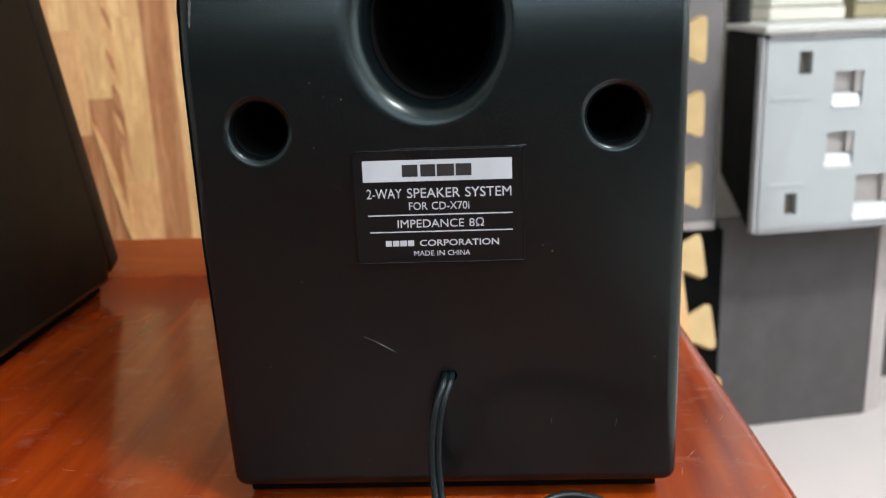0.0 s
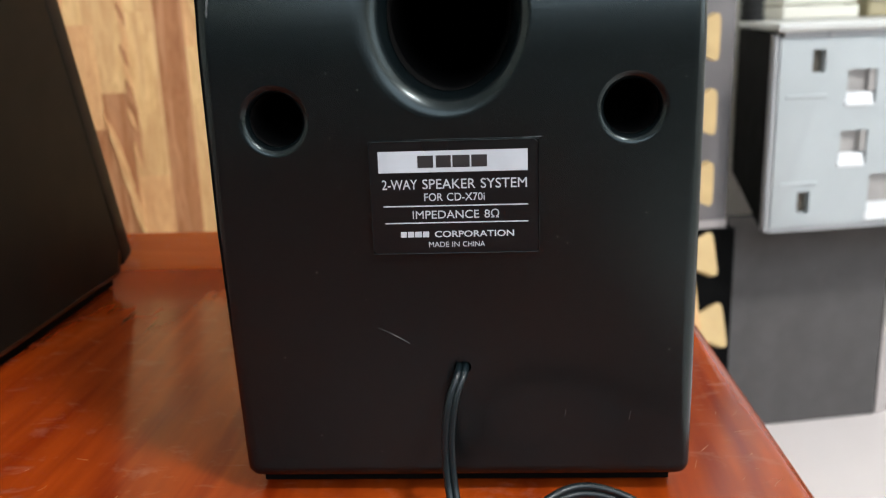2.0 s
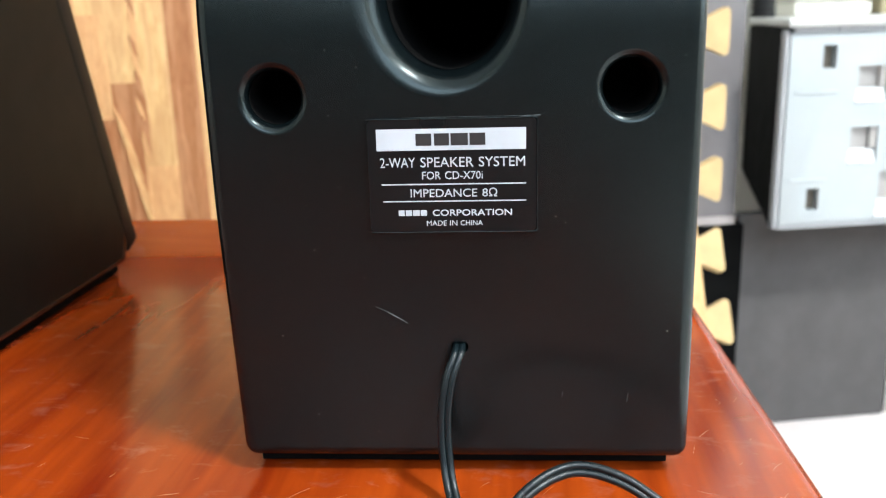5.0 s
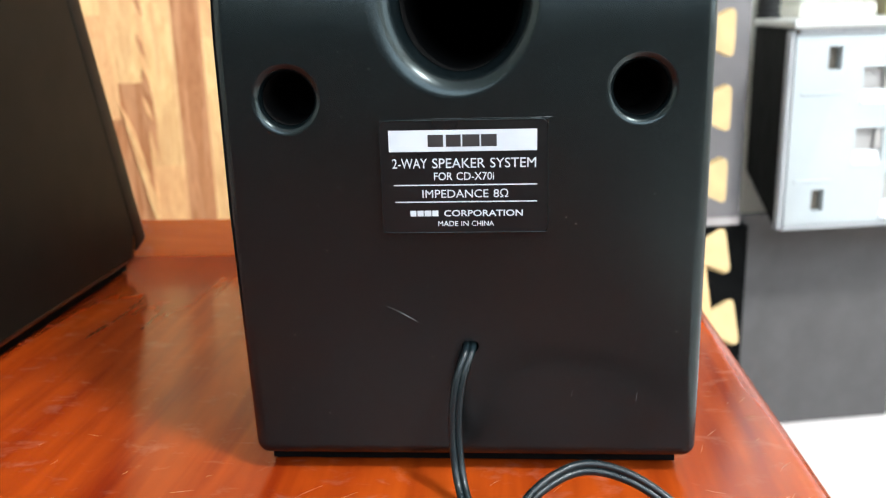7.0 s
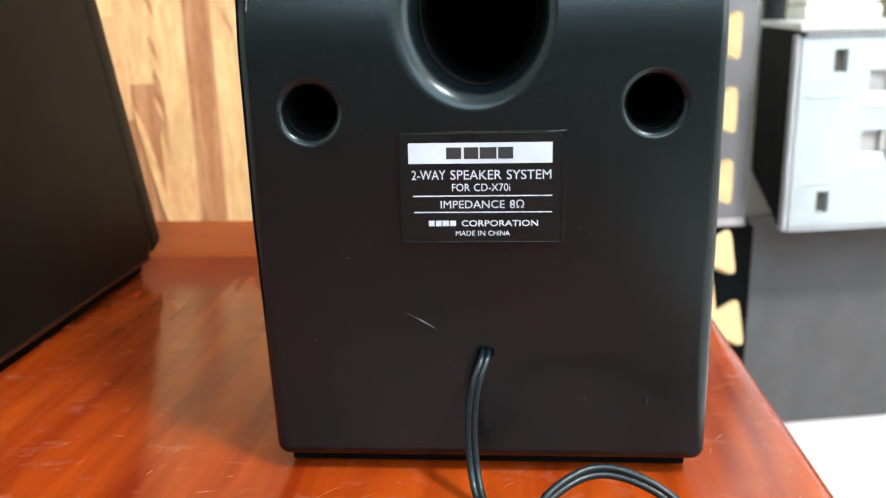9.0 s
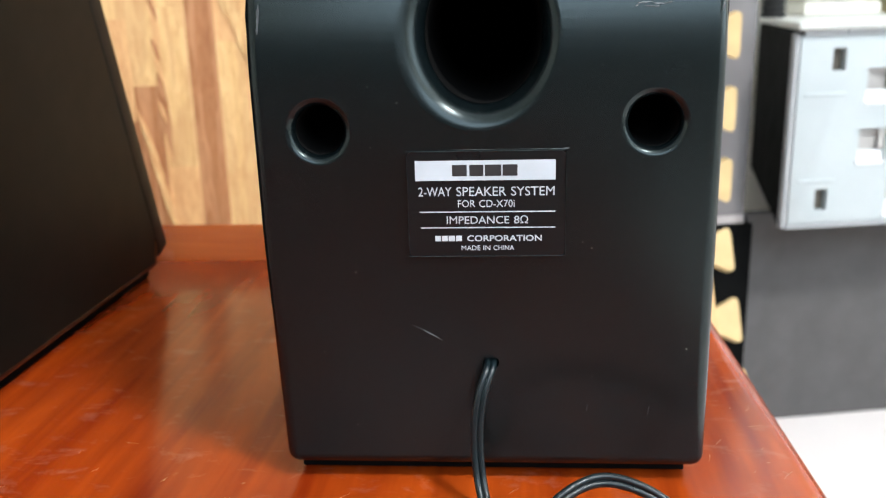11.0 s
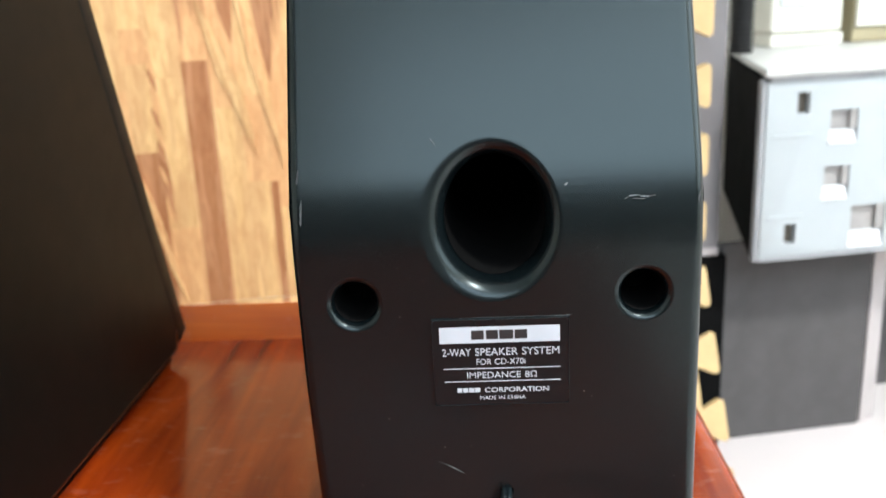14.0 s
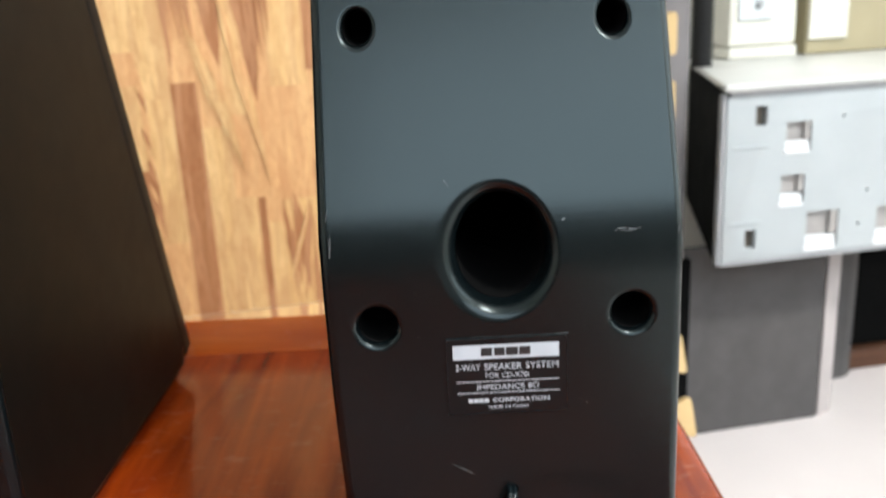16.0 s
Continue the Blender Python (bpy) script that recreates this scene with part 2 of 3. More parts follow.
def lathe(profile, m, steps=48, closed=True):
    """Turns (radius, depth) round the y axis, then moves it by m."""
    bm = bmesh.new()
    rings = []
    for r, d in profile:
        rings.append([bm.verts.new(m @ Vector((r * math.cos(2 * math.pi * i / steps), d, r * math.sin(2 * math.pi * i / steps)))) for i in range(steps)])
    for a, b in zip(rings, rings[1:]):
        for i in range(steps):
            bm.faces.new((a[i], a[(i + 1) % steps], b[(i + 1) % steps], b[i]))
    if closed:
        bm.faces.new(rings[0])
        bm.faces.new(rings[-1])
    bmesh.ops.recalc_face_normals(bm, faces=bm.faces[:])
    return bm


def tube(points, radius, sides=12, bm=None, offset=(0, 0, 0), smooth_steps=8):
    """A round strand along a smooth line through the points."""
    bm = bm or bmesh.new()
    pts = [Vector(p) + Vector(offset) for p in points]
    line = []
    for i in range(len(pts) - 1):
        p0, p1, p2, p3 = pts[max(i - 1, 0)], pts[i], pts[i + 1], pts[min(i + 2, len(pts) - 1)]
        for s in range(smooth_steps):
            t = s / smooth_steps
            line.append(0.5 * (2 * p1 + (p2 - p0) * t + (2 * p0 - 5 * p1 + 4 * p2 - p3) * t * t + (3 * p1 - p0 - 3 * p2 + p3) * t ** 3))
    line.append(pts[-1])
    rings, side = [], None
    for i, p in enumerate(line):
        d = (line[min(i + 1, len(line) - 1)] - line[max(i - 1, 0)]).normalized()
        if side is None:
            side = d.orthogonal().normalized()
        side = (side - d * side.dot(d)).normalized()
        up = d.cross(side)
        rings.append([bm.verts.new(p + radius * (math.cos(a) * side + math.sin(a) * up)) for a in (2 * math.pi * k / sides for k in range(sides))])
    for a, b in zip(rings, rings[1:]):
        for k in range(sides):
            bm.faces.new((a[k], a[(k + 1) % sides], b[(k + 1) % sides], b[k]))
    bm.faces.new(rings[0])
    bm.faces.new(rings[-1])
    return bm


def carve(bm, cutters, name, mat, smooth=35, weighted=True):
    """A solid with the cutters taken out of it, as a finished mesh."""
    base = new("tmp_base", mesh_from(bm, "tmp_base", mat))
    extra = []
    for c in cutters:
        co = new("tmp_cut", mesh_from(c, "tmp_cut", mat))
        extra.append(co)
        mod = base.modifiers.new("cut", "BOOLEAN")
        mod.operation, mod.solver, mod.object = "DIFFERENCE", "EXACT", co
    bpy.context.view_layer.update()
    deps = bpy.context.evaluated_depsgraph_get()
    me = bpy.data.meshes.new_from_object(base.evaluated_get(deps))
    for o in (base, *extra):
        bpy.data.objects.remove(o)
    me.name = name
    me.polygons.foreach_set("use_smooth", [True] * len(me.polygons))
    me.set_sharp_from_angle(angle=radians(smooth))
    if weighted:
        tmp = new("tmp_w", me)
        w = tmp.modifiers.new("w", "WEIGHTED_NORMAL")
        w.keep_sharp, w.weight = True, 100
        bpy.context.view_layer.update()
        me2 = bpy.data.meshes.new_from_object(tmp.evaluated_get(bpy.context.evaluated_depsgraph_get()))
        bpy.data.objects.remove(tmp)
        me2.name = name
        return me2
    return me


def lettering(text, width, height, bold=0.0):
    """Flat printed words of a given width and capital height, centred, in the x-z plane facing -y."""
    c = bpy.data.curves.new("words", "FONT")
    c.body, c.align_x, c.offset, c.resolution_u = text, "LEFT", bold, 4
    c.extrude = 0.01
    ob = new("tmp_words", c)
    bpy.context.view_layer.update()
    me = bpy.data.meshes.new_from_object(ob.evaluated_get(bpy.context.evaluated_depsgraph_get()))
    bpy.data.objects.remove(ob)
    xs = [v.co.x for v in me.vertices]
    x0, x1 = min(xs), max(xs)
    for v in me.vertices:
        v.co = ((v.co.x - (x0 + x1) / 2) / (x1 - x0) * width, -v.co.z * 0.004, (v.co.y / 0.69 - 0.5) * height)
    return me


def islands(me):
    """The loose pieces of a mesh, each as a mesh of its own."""
    bm = bmesh.new()
    bm.from_mesh(me)
    todo, made = set(bm.verts), []
    while todo:
        seed = min(todo, key=lambda v: v.index)
        group, stack = {seed}, [seed]
        while stack:
            for e in stack.pop().link_edges:
                for v in e.verts:
                    if v not in group:
                        group.add(v)
                        stack.append(v)
        todo -= group
        order = sorted(group, key=lambda v: v.index)
        at = {v: i for i, v in enumerate(order)}
        out = bpy.data.meshes.new("letter")
        out.from_pydata([v.co[:] for v in order], [], [[at[v] for v in f.verts] for f in bm.faces if f.verts[0] in group])
        made.append(out)
    bm.free()
    return made


FLOOR_Z, CEIL_Z = -0.351, 2.4

# ---- the room ----
fl = tagged(part("floor", box(-2.6, 2.1, -2.2, 1.04, FLOOR_Z - 0.05, FLOOR_Z), FLOOR), "pale pinkish-white vinyl floor", "floor", kind="structure")
fl.matrix_world = ROOM
for nm, b in (("wall_north", (-2.6, 2.1, 1.04, 1.14)), ("wall_west", (-2.7, -2.6, -2.3, 1.14))):
    w = tagged(part(nm, box(*b, FLOOR_Z - 0.05, CEIL_Z), WALL), "plain off-white painted wall", "wall", kind="structure")
    w.matrix_world = ROOM
ws = box(-2.6, 2.1, -2.3, -2.2, FLOOR_Z - 0.05, CEIL_Z)
hole = box(WIN_U[0] + 0.002, WIN_U[1] - 0.002, -2.4, -2.1, WIN_Z[0] + 0.002, WIN_Z[1] - 0.002)
ws = tagged(part("wall_south", carve(ws, [hole], "wall_south", WALL, 30, False), WALL), "off-white painted wall with a window opening", "wall", kind="structure")
ws.matrix_world = ROOM
we = box(EAST_U, EAST_U + 0.1, -2.3, 1.14, FLOOR_Z - 0.05, CEIL_Z)
hole = box(EAST_U - 0.1, EAST_U + 0.2, EAST_V[0] + 0.002, EAST_V[1] - 0.002, EAST_Z[0] + 0.002, EAST_Z[1] - 0.002)
we = tagged(part("wall_east", carve(we, [hole], "wall_east", WALL, 30, False), WALL), "off-white painted wall with a window opening", "wall", kind="structure")
we.matrix_world = ROOM
# added out of view: a dark panel keeping reflections in the speaker back low
dark_panel = tagged(part("trim", box(-2.59, 2.09, -2.199, -2.17, FLOOR_Z, 0.82, 0.004), PANEL_DARK), "unseen dark grey-brown panel added along the wall to darken reflections", "panelling", kind="structure")
dark_panel.matrix_world = ROOM
ce = tagged(part("ceiling", box(-2.7, 2.2, -2.3, 1.14, CEIL_Z, CEIL_Z + 0.1), CEIL), "plain white ceiling", "ceiling", kind="structure")
ce.matrix_world = ROOM

light = thing("ceiling_light", pose(LAMP_AT[0], LAMP_AT[1], CEIL_Z), "square white ceiling light, lit", "lamp")
part("housing", box(-0.3, 0.3, -0.3, 0.3, -0.035, 0.0, 0.006), FRAME_WHITE, light)
part("diffuser", box(-0.26, 0.26, -0.26, 0.26, -0.045, -0.0355, 0.004), DIFFUSER, light, "glowing white diffuser")
win = tagged(thing("window_1", ROOM, "white framed window letting in daylight", "window"), kind="structure")
for nm, b in (("window_frame", (WIN_U[0], WIN_U[0] + 0.05, WIN_Z[0], WIN_Z[1])), ("window_frame", (WIN_U[1] - 0.05, WIN_U[1], WIN_Z[0], WIN_Z[1])), ("window_frame", (WIN_U[0] + 0.05, WIN_U[1] - 0.05, WIN_Z[1] - 0.05, WIN_Z[1])), ("window_sill", (WIN_U[0] + 0.05, WIN_U[1] - 0.05, WIN_Z[0], WIN_Z[0] + 0.05))):
    part(nm, box(b[0], b[1], WIN_V - 0.1, WIN_V + 0.012, b[2], b[3], 0.004), FRAME_WHITE, win)

win2 = tagged(thing("window_2", ROOM, "large white framed window letting in daylight", "window"), kind="structure")
for nm, b in (("window_frame", (EAST_V[0], EAST_V[0] + 0.05, *EAST_Z)), ("window_frame", (EAST_V[1] - 0.05, EAST_V[1], *EAST_Z)), ("window_frame", (EAST_V[0] + 0.05, EAST_V[1] - 0.05, EAST_Z[1] - 0.05, EAST_Z[1])), ("window_sill", (EAST_V[0] + 0.05, EAST_V[1] - 0.05, EAST_Z[0], EAST_Z[0] + 0.05))):
    part(nm, box(EAST_U - 0.012, EAST_U + 0.1, b[0], b[1], b[2], b[3], 0.004), FRAME_WHITE, win2)

# ---- table ----
TX0, TX1, TY0, TY1 = -0.9, 0.1125, -0.85, 0.300
table = thing("table", pose(0, 0, FLOOR_Z), "low table with a glossy red-brown lacquered top, scratched", "table")
H = -FLOOR_Z
top = part("tabletop", box(TX0, TX1, TY0, TY1, H - 0.028, H, 0.011, 6), LACQUER, table, smooth=35)
part("back_rail", prism([(0.2650, H - 0.001), (0.2662, H + 0.0006), (0.2848, H + 0.0174), (0.2862, H + 0.0186), (0.2880, H + 0.0184), (0.2892, H + 0.0168), (0.2905, H - 0.001)], TX0 + 0.004, TX1 - 0.012, "x"), RAIL_LIT, table, "low raised orange-brown moulding along the rear edge, its lacquer lightened as if lit", smooth=35)
part("apron", box(TX0 + 0.05, TX1 - 0.05, TY0 + 0.05, TY0 + 0.07, H - 0.09, H - 0.028, 0.002), LACQUER, table)
part("apron", box(TX0 + 0.05, TX1 - 0.05, TY1 - 0.07, TY1 - 0.05, H - 0.09, H - 0.028, 0.002), LACQUER, table)
for lx in (TX0 + 0.03, TX1 - 0.075):
    for ly in (TY0 + 0.03, TY1 - 0.075):
        part("leg", box(lx, lx + 0.045, ly, ly + 0.045, 0, H - 0.028, 0.004), LACQUER, table)
rng = random.Random(4)
def hairline(x, y, length, width, turn, bend):
    """A fine curved scratch on the lacquer."""
    up = [(-length / 2 + length * i / 6, bend * (1 - ((i - 3) / 3) ** 2), width * (1 - abs(i - 3) / 3.2)) for i in range(7)]
    pts = [(a, c - w) for a, c, w in up] + [(a, c + w) for a, c, w in reversed(up)]
    part("scratch", prism(pts, 0, 0.00004), HAIRLINE, top, "pale hairline scratch", at=pose(x, y, H, 0, 0, turn))

for i in range(34):
    sx, sy = (rng.uniform(0.073, 0.1), rng.uniform(-0.03, 0.06)) if i % 2 else (rng.uniform(-0.17, -0.08), rng.uniform(-0.07, 0.03))
    ln = rng.uniform(0.0015, 0.008)
    hairline(sx, sy, ln, rng.uniform(0.00003, 0.00007), rng.uniform(-50, 75), rng.uniform(-0.14, 0.14) * ln)
for i in range(16):
    hairline(rng.uniform(-0.05, 0.07), rng.uniform(-0.055, -0.004), rng.uniform(0.004, 0.012), 0.00004, rng.choice((40, 52, 60, 95)) + rng.uniform(-8, 8), 0.0003)

# ---- loudspeakers ----
BEND, SLOPE, TOPZ, FOOT = 0.152, 0.40, 0.275, 0.0055
WAIST = 0.085
HALF = 0.0705

def back_y(z):
    return max(0.0, (z - BEND) * SLOPE)

A1, RAD = math.atan(SLOPE), 0.10
CUT = RAD * math.tan(A1 / 2)

def skin_y(z):
    """Depth of the cabinet's back at a height: upright, a soft bend, then leaning forward."""
    if z < BEND - CUT:
        return 0.0
    h = z - (BEND - CUT)
    if h < RAD * math.sin(A1):
        return RAD - math.sqrt(RAD * RAD - h * h)
    return back_y(z)

LIP_ANGLE = radians(88)

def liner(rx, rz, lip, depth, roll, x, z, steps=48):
    """A thin sleeve inside a hole, closed at its far end, black to paint in the hole's shade."""
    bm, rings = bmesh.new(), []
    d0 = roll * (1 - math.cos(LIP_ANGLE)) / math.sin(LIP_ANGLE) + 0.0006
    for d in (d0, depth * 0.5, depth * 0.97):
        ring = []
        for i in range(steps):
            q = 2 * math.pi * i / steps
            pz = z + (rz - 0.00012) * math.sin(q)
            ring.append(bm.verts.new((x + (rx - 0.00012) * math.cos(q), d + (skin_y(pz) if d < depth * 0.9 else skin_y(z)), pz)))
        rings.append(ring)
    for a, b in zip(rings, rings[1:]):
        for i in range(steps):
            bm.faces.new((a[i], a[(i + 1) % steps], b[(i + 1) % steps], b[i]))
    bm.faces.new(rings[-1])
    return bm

def rounded_hole(rx, rz, lip, depth, roll, x, z, out=0.03, steps=40, aside=0.0):
    """A cutter for a hole whose soft lip follows the cabinet's back."""
    prof = [(lip, -out), (lip, -0.0004)]
    for k in range(0, 15):
        a = k / 14 * LIP_ANGLE
        prof.append((lip - lip * math.sin(a) / math.sin(LIP_ANGLE), roll * (1 - math.cos(a)) / math.sin(LIP_ANGLE)))
    prof += [(0.0, depth * 0.5), (0.0, depth)]
    bm = bmesh.new()
    rings = []
    for grow, d in prof:
        ring = []
        for i in range(steps):
            c, q = math.cos(2 * math.pi * i / steps), math.sin(2 * math.pi * i / steps)
            pz = z + (rz + grow) * q
            sheer = skin_y(pz) if d < depth * 0.9 else skin_y(z)
            ring.append(bm.verts.new((x + aside * grow / lip + (rx + grow) * c, d + sheer, pz)))
        rings.append(ring)
    for a, b in zip(rings, rings[1:]):
        for i in range(steps):
            bm.faces.new((a[i], a[(i + 1) % steps], b[(i + 1) % steps], b[i]))
    bm.faces.new(rings[0])
    bm.faces.new(rings[-1])
    bmesh.ops.recalc_face_normals(bm, faces=bm.faces[:])
    return bm

LOW_HOLE, HIGH_HOLE, PORT = (0.0077, 0.0077, 0.0027, 0.03, 0.0032), (0.0058, 0.0070, 0.0022, 0.03, 0.0026), (0.0177, 0.0214, 0.0072, 0.13, 0.0098)

def waisted(bm):
    """One flank draws in slightly towards the foot."""
    for v in bm.verts:
        if v.co.x < 0:
            v.co.x += max(-0.0006, 0.0011 - 0.0146 * v.co.z) + max(0.0, 0.02 * (WAIST - v.co.z))
    return bm

def cabinet_mesh():
    prof = [(0.0, FOOT), (0.0, WAIST)]
    for k in range(15):
        a = A1 * k / 14
        prof.append((RAD - RAD * math.cos(a), BEND - CUT + RAD * math.sin(a)))
    prof.append((back_y(TOPZ), TOPZ))
    prof.append((0.249 - 0.345 * (TOPZ - 0.022) - 0.007, TOPZ))
    prof.append((0.2412 - 0.345 * (WAIST - 0.0215), WAIST))
    prof.append((0.2412, 0.0215))
    prof.append((0.2345, FOOT))
    bm = waisted(prism(prof, -HALF, HALF, "x", 0.0042, 6))
    cuts = []
    for sx in (-1, 1):
        cuts.append(rounded_hole(*LOW_HOLE, sx * 0.0503, 0.1184 + sx * 0.0006))
        cuts.append(rounded_hole(*HIGH_HOLE, sx * 0.0505 - 0.0024, 0.2314))
    cuts.append(rounded_hole(*PORT, -0.0003, 0.1456, steps=80, aside=-0.0016))
    cuts.append(box(-0.0014, 0.0038, -0.02, 0.025, 0.0412, 0.0444, 0.0012, 2))
    return carve(bm, cuts, "cabinet", BLACK)


def speaker(m, label, printed=True):
    sp = thing("loudspeaker", m, label, "loudspeaker", "pair of loudspeakers")
    part("cabinet", cabinet_mesh(), BLACK, sp)
    # added sleeves: their black stands for the shade deep in port and wells
    part("port_tube", liner(*PORT, -0.0003, 0.1456, 80), VOID, sp, "bass port tube, blackened for the shade inside", smooth=40)
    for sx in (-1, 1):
        part("screw_well", liner(*LOW_HOLE, sx * 0.0503, 0.1184 + sx * 0.0006), VOID, sp, "screw well, blackened for the shade inside", smooth=40)
        part("screw_well", liner(*HIGH_HOLE, sx * 0.0505 - 0.0024, 0.2314), VOID, sp, "screw well, blackened for the shade inside", smooth=40)
    lean = math.degrees(math.atan(0.345))
    front = box(-HALF - 0.0011, HALF + 0.0005, -0.0085, 0.0075, 0.0, 0.2765, 0.003, 3)
    part("front_baffle", front, BAFFLE, sp, "darker satin front panel", smooth=35, at=pose(0, 0.2447, 0.0128, lean, 0, 0))
    side = [(0.005, FOOT + 0.0045), (0.005, WAIST), (0.005, BEND)] + [(back_y(z) + 0.0055, z) for z in (BEND + 0.012, TOPZ - 0.005)] + [(0.249 - 0.345 * (TOPZ - 0.022) - 0.012, TOPZ - 0.005), (0.2340 - 0.345 * (WAIST - 0.025), WAIST), (0.2340, 0.025), (0.2280, FOOT + 0.0045)]
    for a, b in ((-HALF - 0.00012, -HALF + 0.0004), (HALF - 0.0004, HALF + 0.00012)):
        part("side_panel", waisted(prism(side, a, b, "x")), SIDE, sp, "matt black vinyl side")
    part("base_plate", box(-0.0645, 0.0655, 0.0080, 0.231, 0.0008, FOOT + 0.001, 0.0004), VOID, sp, "matt black base")
    for fx in (-0.052, 0.052):
        for fy in (0.024, 0.2):
            part("foot", lathe([(0.0065, 0.0), (0.007, 0.001), (0.007, 0.002)], pose(fx, fy, 0, 90, 0, 0), 20), RUBBER, sp, "round rubber foot", smooth=40)
    lab = part("rating_label", prism([(-0.0236 + a, 0.0788 + b) for a, b in ((0.001, 0), (0.0468, 0), (0.0478, 0.001), (0.0478, 0.0314), (0.0468, 0.0324), (0.001, 0.0324), (0, 0.0314), (0, 0.001))], -0.0008, 0.0004, "y", 0.00012, 2), LABEL, sp, "black rating plate with white lettering")
    if not printed:
        return sp
    frame_bm = bmesh.new()
    for x0, x1, z0, z1 in ((-0.02385, 0.02445, 0.1112, 0.11145), (-0.02385, 0.02445, 0.07855, 0.0788), (-0.02385, -0.0236, 0.0788, 0.1112), (0.0242, 0.02445, 0.0788, 0.1112)):
        box(x0, x1, -0.00105, 0.0002, z0, z1, 0.00010, 2, bm=frame_bm)
    part("plate_rim", frame_bm, BLACK, lab, "raised thin rim")
    k, cx, cz = 0.0000556, 500.0, 0.0954
    def put(nm, me, mat, x, y, label=""):
        if isinstance(me, bpy.types.Mesh):
            me.materials.clear()
            me.materials.append(mat)
        return part(nm, me, mat, lab, label, at=pose((x - cx) * k, -0.00082, cz - (y - 393.0) * k))
    def words(y, height, bold, *row):
        for text, x0, x1 in row:
            for me in islands(lettering(text, (x1 - x0) * k, height * k, bold)):
                put("letter", me, PRINT, (x0 + x1) / 2, y)
    def bar(x0, x1, y0, y1, mat, lift=0.0):
        w, h = (x1 - x0) * k / 2, (y1 - y0) * k / 2
        return put("printed_bar", box(-w, w, -0.00006 - lift, 0.0, -h, h), mat, (x0 + x1) / 2, (y0 + y1) / 2)
    bar(120, 881, 156, 266, PRINT)
    for x0, x1 in ((322, 402), (416, 492), (500, 588), (596, 676)):
        bar(x0, x1, 180, 242, INK, 0.00005)
    words(327, 50, 0.0, ("2-WAY", 135, 316), ("SPEAKER", 343, 614), ("SYSTEM", 641, 876))
    words(395, 40, 0.0, ("FOR", 350, 445), ("CD-X70i", 467, 660))
    bar(138, 881, 438, 444, PRINT)
    words(487, 42, 0.0, ("IMPEDANCE", 287, 630), ("8\u03a9", 657, 733))
    bar(143, 881, 527, 533, PRINT)
    for x0, x1 in ((221, 252), (258, 290), (295, 331), (336, 368)):
        bar(x0, x1, 576, 606, PRINT)
    words(591, 32, 0.012, ("CORPORATION", 398, 808))
    words(646, 27, 0.0, ("MADE", 366, 470), ("IN", 487, 525), ("CHINA", 542, 657))
    return sp


near = speaker(pose(0, 0, 0), "black plastic bookshelf loudspeaker seen from behind, scuffed, on the table")
cab = [o for o in near.children if o.name.startswith("cabinet")][0]

def mark(x, z, length, width, turn, mat, name="scratch"):
    """A thin ragged scuff, or a painted glint, lying on the back of the cabinet."""
    r = random.Random(int(x * 1e5) + int(z * 1e6))
    up = [(-length / 2 + length * i / 7, width * r.uniform(0.2, 1.0) * (1 if 0 < i < 7 else 0.1)) for i in range(8)]
    pts = [(a, -b * r.uniform(0.3, 1)) for a, b in up] + [(a, b) for a, b in reversed(up)]
    y = skin_y(z)
    tilt = math.degrees(math.atan((skin_y(z + 0.001) - skin_y(z - 0.001)) / 0.002))
    part(name, prism(pts, -0.00018, 0.0001, "y"), mat, cab, "pale scuff mark, or painted glint on the plate edge", at=pose(x, y, z, -tilt, 0, 0) @ pose(0, 0, 0, 0, -turn, 0))

mark(-0.0175, 0.0525, 0.0075, 0.00022, -31, SCUFF_GLINT)
mark(-0.021, 0.0545, 0.006, 0.00010, -24, SCUFF_GLINT_DIM)
mark(0.0465, 0.1530, 0.004, 0.00035, 3, SCUFF_GLINT)
mark(0.0500, 0.1526, 0.0035, 0.0003, -6, SCUFF_GLINT)
mark(0.0528, 0.1527, 0.0022, 0.0004, 10, SCUFF_GLINT_DIM)
mark(0.0482, 0.1519, 0.0050, 0.00025, -3, SCUFF_GLINT_DIM)
mark(0.0440, 0.1522, 0.0018, 0.0003, 30, SCUFF_GLINT_DIM)
mark(-0.0205, 0.1725, 0.0035, 0.0004, -55, SCUFF_GLINT_DIM)
mark(-0.0665, 0.151, 0.009, 0.0006, 86, SCUFF_GLINT_DIM)
mark(-0.0672, 0.163, 0.005, 0.0003, 80, SCUFF_GLINT_DIM)
mark(0.0685, 0.152, 0.004, 0.0005, 80, SCUFF_GLINT_DIM)
mark(-0.0125, 0.2555, 0.004, 0.00025, 88, SCUFF_GLINT)
mark(0.024, 0.1575, 0.0016, 0.0004, 40, SCUFF_GLINT)
# next two: highlight along the rating plate's top edge, painted as pale lines
mark(0.004, 0.1117, 0.036, 0.00010, 0, SCUFF_GLINT_DIM)
mark(0.0225, 0.1117, 0.006, 0.00014, 2, SCUFF_GLINT)
mark(0.032, 0.0275, 0.0022, 0.00012, 85, SCUFF_GLINT_DIM)
mark(0.0515, 0.0265, 0.003, 0.00012, 82, SCUFF_GLINT_DIM)
speck = bmesh.new()
for i in range(40):
    px, pz, s = rng.uniform(-0.063, 0.065), rng.uniform(0.012, 0.14), rng.choice((0.00006, 0.00008, 0.00015))
    if abs(px) < 0.026 and 0.076 < pz < 0.142 or math.hypot(abs(px) - 0.0502, pz - 0.1185) < 0.011:
        continue
    bmesh.ops.create_icosphere(speck, subdivisions=1, radius=s, matrix=pose(px, -0.00002, pz))
